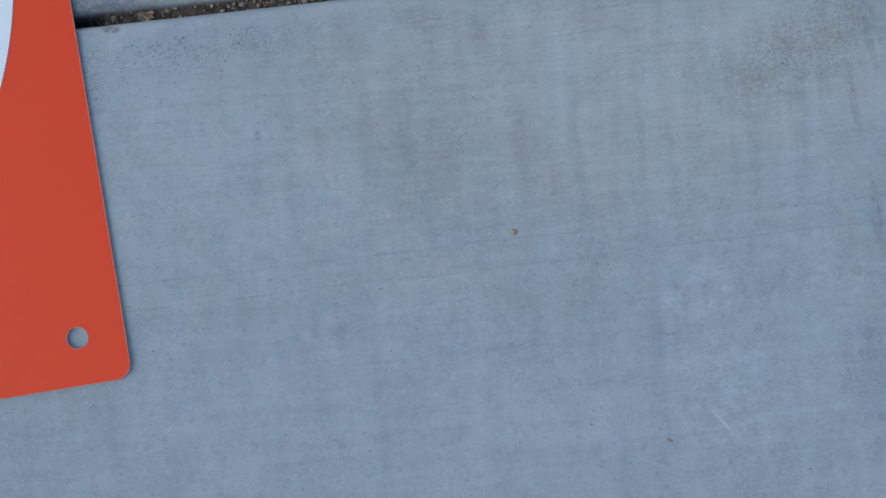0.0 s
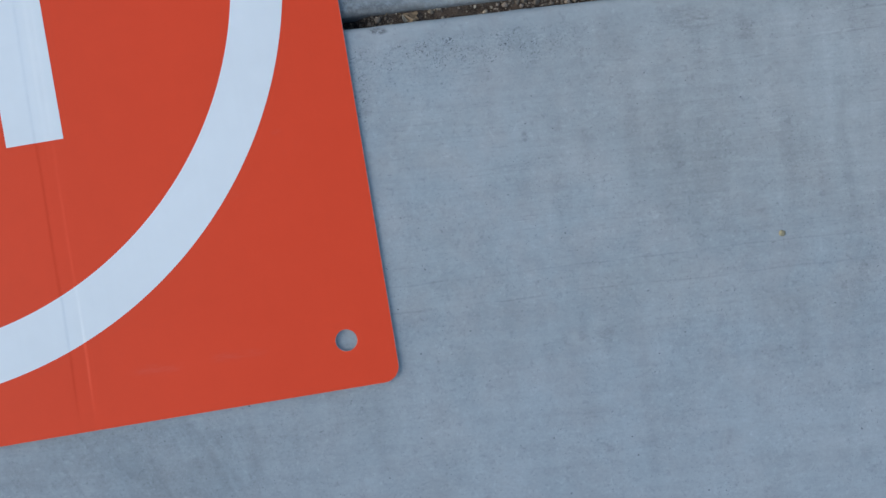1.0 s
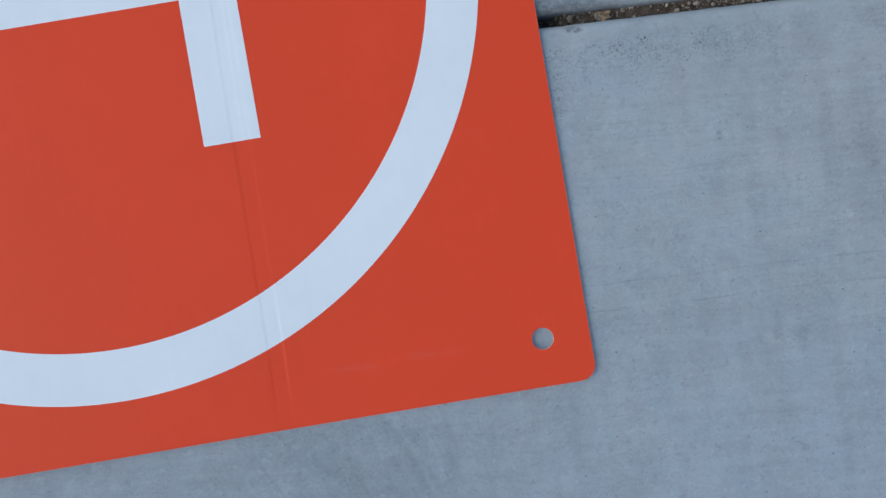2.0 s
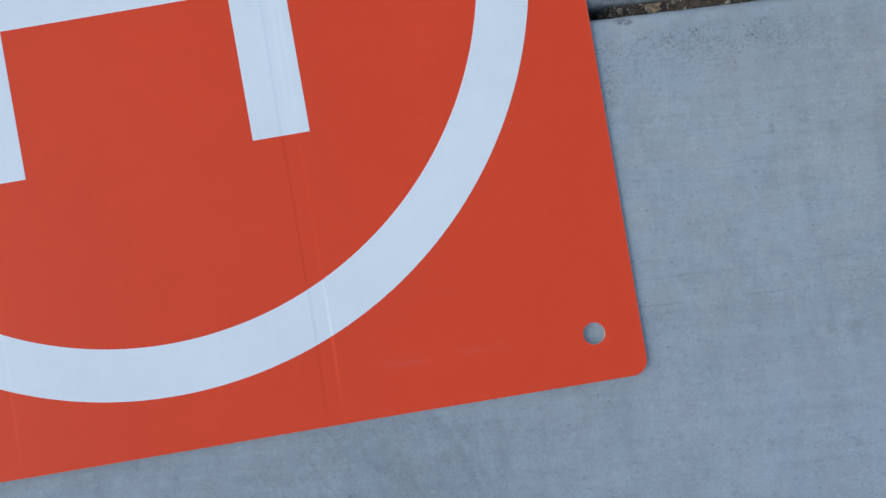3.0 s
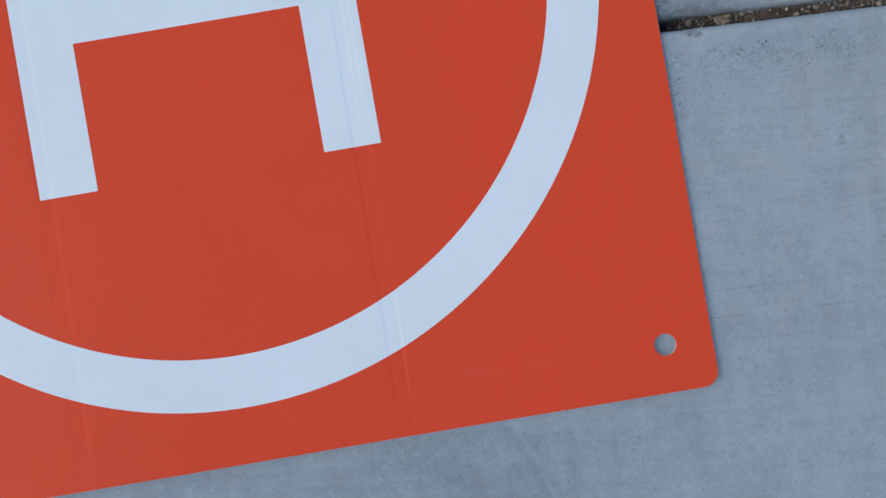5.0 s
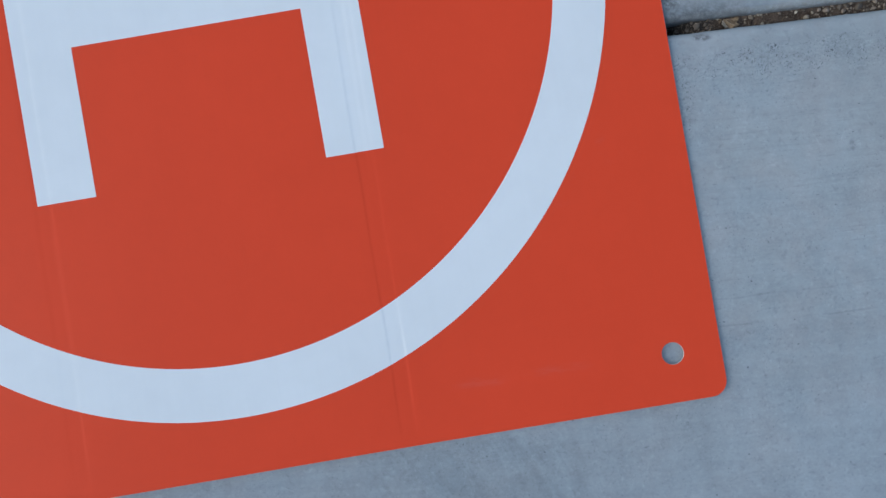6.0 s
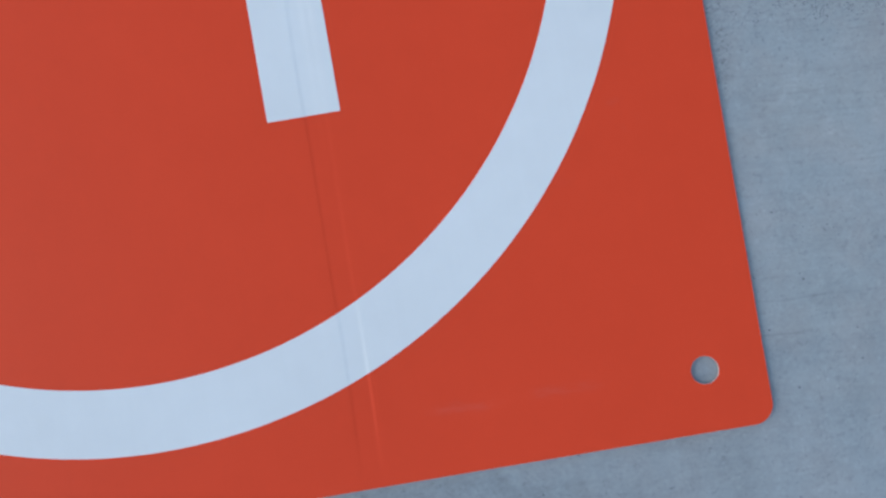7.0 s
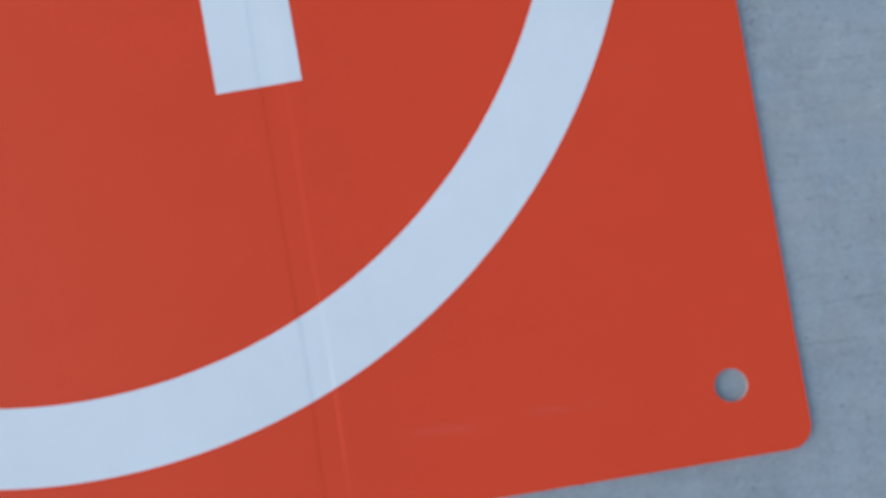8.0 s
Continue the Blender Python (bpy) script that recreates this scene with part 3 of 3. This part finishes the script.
def build_sign():
    base = new("sign")
    base.matrix_basis = SIGN
    tagged(base, label="orange-red square sheet sign with white ring and letter, lying on concrete", category="sign")
    bm = bmesh.new()
    edges = loop(bm, rounded_square(0.0105))
    for su in (-1, 1):
        for sv in (-1, 1):
            edges += loop(bm, circle(su * 0.2736, sv * 0.2739 - 0.0037, 0.0071, 40))
    bmesh.ops.triangle_fill(bm, use_beauty=True, edges=edges)
    cut_and_lay(bm, 0.0)
    top = bm.faces[:]
    add_rim(bm, ((0, 0), (0.00014, 0.00014), (0.00014, THICK)), 1)
    # the bare underside
    under = bmesh.ops.duplicate(bm, geom=top)["geom"]
    for g in under:
        if isinstance(g, bmesh.types.BMVert):
            g.co.z -= THICK
        elif isinstance(g, bmesh.types.BMFace):
            g.normal_flip()
            g.material_index = 1
    part("panel", bm, (ORANGE, EDGE), base, "glossy orange-red sheet with pressed folds and corner holes")

    bm = bmesh.new()
    n = 360
    for k in range(n):
        a, b = math.tau * k / n, math.tau * (k + 1) / n
        bm.faces.new([bm.verts.new((r * math.cos(t), r * math.sin(t), 0)) for r, t in ((0.2730, a), (0.2730, b), (0.2393, b), (0.2393, a))])
    bmesh.ops.remove_doubles(bm, verts=bm.verts, dist=1e-5)
    cut_and_lay(bm, 0.00012)
    add_rim(bm, ((0, 0), (0.00003, 0.00011)), 0)
    part("ring", bm, WHITE, base, "white printed ring")

    bm = bmesh.new()
    wo, wi, hh, hb = 0.1116, 0.0743, 0.1191, 0.0221
    for x0, x1, y0, y1 in ((-wo, -wi, -hh, -hb), (-wo, -wi, -hb, hb), (-wo, -wi, hb, hh), (-wi, wi, -hb, hb), (wi, wo, -hh, -hb), (wi, wo, -hb, hb), (wi, wo, hb, hh)):
        bm.faces.new([bm.verts.new((x, y, 0)) for x, y in ((x0, y0), (x1, y0), (x1, y1), (x0, y1))])
    bmesh.ops.remove_doubles(bm, verts=bm.verts, dist=1e-5)
    bmesh.ops.transform(bm, matrix=pose(0.0014, 0, 0, 0, 0, 0.33), verts=bm.verts)
    # the print is a hair out of square
    for v in bm.verts:
        v.co.x -= 0.0055 * (v.co.y + hh) + (0.0006 if v.co.x < -0.09 else 0.0)
    cut_and_lay(bm, 0.00012)
    add_rim(bm, ((0, 0), (0.00003, 0.00011)), 0)
    part("letter_h", bm, WHITE, base, "white printed block letter H")
    return base


build_sign()


# ---- small things in the joint and on the slab ----
def stone_mesh(seed, rough, mat):
    bm = bmesh.new()
    bmesh.ops.create_icosphere(bm, subdivisions=2, radius=1.0)
    for v in bm.verts:
        p = v.co.copy()
        v.co *= 1.0 + rough * noise.noise(p * 1.1 + Vector((seed * 7.3, 0, 0))) + 0.4 * rough * noise.noise(p * 2.6 + Vector((0, seed * 3.1, 0)))
    for f in bm.faces:
        f.smooth = True
    return mesh_of("pebble", bm, mat)


STONES = [stone_mesh(i, 0.55, PEBBLE) for i in range(9)]
PALE_STONES = [stone_mesh(i + 40, 0.45, PALE_PEBBLE) for i in range(5)]
DULL_STONES = [stone_mesh(i + 20, 0.6, DULL_PEBBLE) for i in range(4)]


def pebble(u, v, size, rng, shapes, flat=0.7):
    ob = new("pebble", rng.choice(shapes))
    ob.parent = joint_soil
    z = soil_height(u, v)
    turn = Euler((rng.uniform(-0.5, 0.5), rng.uniform(-0.5, 0.5), rng.uniform(0, 6.28)))
    ob.matrix_basis = JM @ Matrix.LocRotScale((u, v, z + size * 0.18), turn, (size * rng.uniform(0.85, 1.2), size * rng.uniform(0.75, 1.0), size * flat))
    return ob


def gravel():
    rng = random.Random(5)
    # the pebbles that stand out: along, across, radius in millimetres
    pale = ((29.4, 6.2, 1.35), (34.3, 5.6, 2.0), (37.3, 2.2, 0.8), (27.6, 3.7, 1.0), (3.4, 6.8, 1.0), (11.7, 7.2, 0.7), (37.9, 7.6, 1.0), (45.2, 3.4, 1.8), (50.0, 7.4, 1.1), (50.8, 5.0, 1.0),
            (49.3, 3.0, 0.8), (61.7, 7.5, 1.0), (66.0, 7.0, 1.6), (65.6, 3.1, 1.4), (69.4, 3.8, 1.1), (72.6, 4.3, 1.1), (29.9, 1.8, 0.7), (76.0, 2.8, 2.2), (-5.3, 7.2, 0.6))
    dull = ((42.9, 6.6, 1.9), (55.6, 5.2, 2.3), (18.8, 7.0, 0.9), (39.8, 6.2, 1.0), (-51.2, 5.2, 2.3), (-54.6, 7.4, 1.0), (-45.8, 5.4, 1.1), (-57.0, 3.6, 1.4))
    taken = []
    for stones, shapes in ((pale, PALE_STONES), (dull, DULL_STONES)):
        for u, v, r in stones:
            pebble(u / 1000, v / 1000, r / 1000, rng, shapes)
            taken.append((u / 1000, v / 1000, r / 1000))
    for _ in range(900):
        u, v = rng.uniform(-0.085, 0.135), rng.uniform(0.0002, GAP - 0.0002)
        want = 0.07 + 0.93 * smooth(0.018, 0.034, u) + 0.3 * smooth(-0.03, -0.05, u)
        r = rng.choice((0.0006, 0.0008, 0.001, 0.0013, 0.0017))
        if rng.random() > want or (-0.041 < u < -0.024) or any((u - a) ** 2 + (v - b) ** 2 < (r + c) ** 2 * 0.85 for a, b, c in taken):
            continue
        taken.append((u, v, r))
        pebble(u, v, r, rng, DULL_STONES if u < -0.036 or rng.random() < 0.2 else STONES)
        if len(taken) > 230:
            break
    bm = bmesh.new()
    for _ in range(2600):
        u, v = rng.uniform(-0.09, 0.14), rng.uniform(0.0, GAP)
        r = rng.uniform(0.00018, 0.00050)
        vs = [bm.verts.new(JM @ Vector((u + r * a * rng.uniform(0.6, 1.3), v + r * b * rng.uniform(0.6, 1.3), soil_height(u, v) + r * (c * 0.8 + 0.3)))) for a, b, c in ((1, 0, 0), (-1, 0, 0), (0, 1, 0), (0, -1, 0), (0, 0, 1))]
        for q in ((0, 2, 4), (2, 1, 4), (1, 3, 4), (3, 0, 4)):
            bm.faces.new([vs[i] for i in q])
    part("grit", bm, GRIT, joint_soil, "fine brown grit on the soil", "stuff")


gravel()


def litter():
    """Bits of straw and leaf lying on the soil of the joint."""
    rng = random.Random(21)
    shapes = []
    for k in range(5):
        bm = bmesh.new()
        n, rows = 5, []
        for i in range(n):
            a = i / (n - 1) * 2 - 1
            w = (0.22 + 0.12 * k) * (1 - 0.6 * a * a) * (1 + 0.3 * noise.noise(Vector((a * 3, k, 0))))
            bend, rise = 0.25 * math.sin(a * 2 + k), 0.18 * a * a + 0.1 * k * a
            rows.append([bm.verts.new((a, bend + o * w, rise + h)) for o, h in ((-1, 0), (0, 0.12), (1, 0), (0, -0.06))])
        for p, q in zip(rows, rows[1:]):
            for j in range(4):
                bm.faces.new((p[j], q[j], q[(j + 1) % 4], p[(j + 1) % 4]))
        for end in (rows[0], rows[-1]):
            bm.faces.new(end)
        bmesh.ops.recalc_face_normals(bm, faces=bm.faces)
        shapes.append(mesh_of("straw", bm, PALE_LEAF if k == 4 else STALK if k % 2 else LEAF))
    def lay(u, v, size, turn, shape, z):
        ob = new("straw", shape)
        ob.parent = joint_soil
        ob.matrix_basis = JM @ Matrix.LocRotScale((u, v, z), Euler((rng.uniform(-0.3, 0.3), rng.uniform(-0.2, 0.2), turn)), (size, size, size))

    for u, v, size, turn, k in ((-0.0160, 0.0072, 0.0013, 1.35, 4), (-0.0095, 0.0072, 0.0009, 0.3, 4), (-0.0450, 0.0070, 0.0017, 0.35, 0), (-0.0385, 0.0068, 0.0007, 0.1, 4), (-0.0132, 0.0070, 0.0007, 0.9, 3), (-0.0192, 0.0040, 0.0009, 2.0, 3)):
        lay(u, v, size, turn, shapes[k], soil_height(u, v) + (0.0010 if u > -0.03 else 0.0022))
    for _ in range(30):
        u = rng.uniform(-0.075, 0.02) if rng.random() < 0.75 else rng.uniform(0.02, 0.11)
        v = rng.uniform(0.001, GAP - 0.0006)
        if not -0.040 < u < -0.024:
            lay(u, v, rng.uniform(0.0005, 0.0012), rng.uniform(0, 3.14), rng.choice(shapes[:4]), soil_height(u, v) + 0.0005)


litter()


def leaf_fan(first, last, reach, seed):
    """A pleated fan of dry leaf with a torn rim, a fifth of a millimetre thick; degrees and metres."""
    bm = bmesh.new()
    n, m = max(8, int((last - first) / 3)), 7
    grid = []
    for i in range(n + 1):
        a = first + (last - first) * i / n
        t = radians(a)
        tear = 1 + 0.34 * noise.noise(Vector((a * 0.09, seed, 0))) + 0.16 * noise.noise(Vector((a * 0.4, seed, 4)))
        col = []
        for k in range(m + 1):
            r = 0.0008 + (reach(a) * tear - 0.0008) * k / m
            pleat = 0.00080 * math.sin(a * 0.19 + seed) * (k / m)
            z = pleat - 0.16 * r + 0.0011 * noise.noise(Vector((r * 330 * math.cos(t), r * 330 * math.sin(t), seed))) * (k / m) + 0.0016 * (k / m) ** 3 * (1 if seed < 2 else 0.3)
            col.append(bm.verts.new((r * math.cos(t), r * math.sin(t), z)))
        grid.append(col)
    for p, q in zip(grid, grid[1:]):
        for k in range(m):
            bm.faces.new((p[k], q[k], q[k + 1], p[k + 1]))
    ext = bmesh.ops.extrude_face_region(bm, geom=bm.faces[:])
    for v in ext["geom"]:
        if isinstance(v, bmesh.types.BMVert):
            v.co.z -= 0.0002
    bmesh.ops.recalc_face_normals(bm, faces=bm.faces)
    return bm


def dry_leaf():
    """A crumpled piece of a dry leaf, pale where it shows its underside, with its stalk."""
    base = new("dry_leaf")
    base.matrix_basis = JM @ pose(-0.0346, 0.0070, -0.0068)
    tagged(base, label="crumpled tan dry leaf fragment stuck in the joint", category="leaf")
    part("blade", leaf_fan(-60, 2, lambda a: 0.0078 + 0.0026 * smooth(-60, -22, a) - 0.0032 * smooth(-12, 12, a), 1.3), LEAF, base)
    part("curled_flap", leaf_fan(-98, -57, lambda a: 0.0036 + 0.0024 * smooth(-98, -70, a), 5.1), PALE_LEAF, base, "pale underside of the leaf")
    part("torn_lobe", leaf_fan(165, 235, lambda a: 0.0028 + 0.0008 * math.sin(a * 0.12), 2.7), LEAF, base)
    for name, pts in (("stalk", ((0.0016, -0.0010, 0.0010), (0.0050, -0.0036, 0.0009), (0.0085, -0.0064, 0.0012), (0.0118, -0.0088, 0.0034))),
                      ("vein", ((0.0010, -0.0003, 0.0008), (0.0045, -0.0011, 0.0009), (0.0078, -0.0016, 0.0014)))):
        bm = bmesh.new()
        last = None
        for i, p in enumerate(pts):
            r = 0.00026 * (1 - 0.15 * i) if name == "stalk" else 0.00018
            ring = [bm.verts.new((p[0], p[1] + r * math.cos(math.tau * k / 6), p[2] + r * math.sin(math.tau * k / 6))) for k in range(6)]
            if last:
                for k in range(6):
                    bm.faces.new((last[k], ring[k], ring[(k + 1) % 6], last[(k + 1) % 6]))
            last = ring
        bm.faces.new(last)
        part(name, bm, STALK if name == "stalk" else LEAF, base)
    return base


dry_leaf()


def lump(bm, x, y, rx, ry, rz, turn, seed, sink=0.35):
    r = bmesh.ops.create_icosphere(bm, subdivisions=2, radius=1.0)
    for v in r["verts"]:
        p = v.co * (1 + 0.5 * noise.noise(v.co * 1.4 + Vector((seed, 0, 0))))
        c, s = math.cos(turn), math.sin(turn)
        v.co = (x + p.x * rx * c - p.y * ry * s, y + p.x * rx * s + p.y * ry * c, p.z * rz + rz * (1 - 2 * sink))


def single(name, x, y, rx, ry, rz, turn, mat, label, category, sink):
    bm = bmesh.new()
    lump(bm, x, y, rx, ry, rz, turn, 3.7, sink)
    for f in bm.faces:
        f.smooth = True
    return tagged(new(name, mesh_of(name, bm, mat)), label=label, category=category)


single("ochre_pebble", 0.0504, 0.0121, 0.0021, 0.0021, 0.0008, 0.3, OCHRE, "small round ochre pebble set flush in the concrete", "pebble", 0.4)
single("bark_flake", 0.1554, -0.1270, 0.0023, 0.0010, 0.0003, -0.45, BARK, "small reddish brown bark flake lying on concrete", "flake", 0.4)


def dark_specks():
    """Dark lumps standing in for pits in the slab's face: x, y and radius in millimetres."""
    specks = ((-187.1, -67.1, .8), (-202.2, -38.1, .8), (-119.0, 83.8, .6), (-115.1, 102.0, .6), (102.7, -116.2, .9), (-207.4, -148.1, .8), (-186.7, -122.2, .6), (-88.7, -158.3, .9), (-44.7, -133.3, .8),
              (240.4, 30.2, .9), (259.9, 43.5, .7), (191.3, -44.2, .8), (250.7, -146.7, .8), (-38.1, -25.6, .7), (-143.2, 117.9, .6), (-40.7, 117.7, .6), (23.0, 102.0, .7), (-13.8, -52.8, .6), (-30.9, -66.9, .8),
              (-99.9, -122.2, .7), (1.7, -156.4, .7), (-33.8, -79.0, .6), (-48.7, -121.2, .7), (257.9, -33.9, .6), (296.0, -46.0, .7), (138.3, -92.0, .8), (148.5, -119.3, .8), (180.0, -61.5, .6), (255.8, -114.2, .7), (-299.0, -101.0, .8), (-317.0, -121.0, .9))
    rng = random.Random(8)
    bm = bmesh.new()
    for x, y, r in specks:
        lump(bm, x / 1000, y / 1000, r / 1000 * rng.uniform(0.7, 1.15), r / 1000 * rng.uniform(0.5, 0.8), 0.00025, rng.uniform(-0.6, 0.9), x * 0.37, 0.45)
    ob = new("dark_specks", mesh_of("dark_specks", bm, DARK_PIT))
    tagged(ob, label="dark specks standing in for pits in the concrete face", category="grit", kind="stuff")


dark_specks()
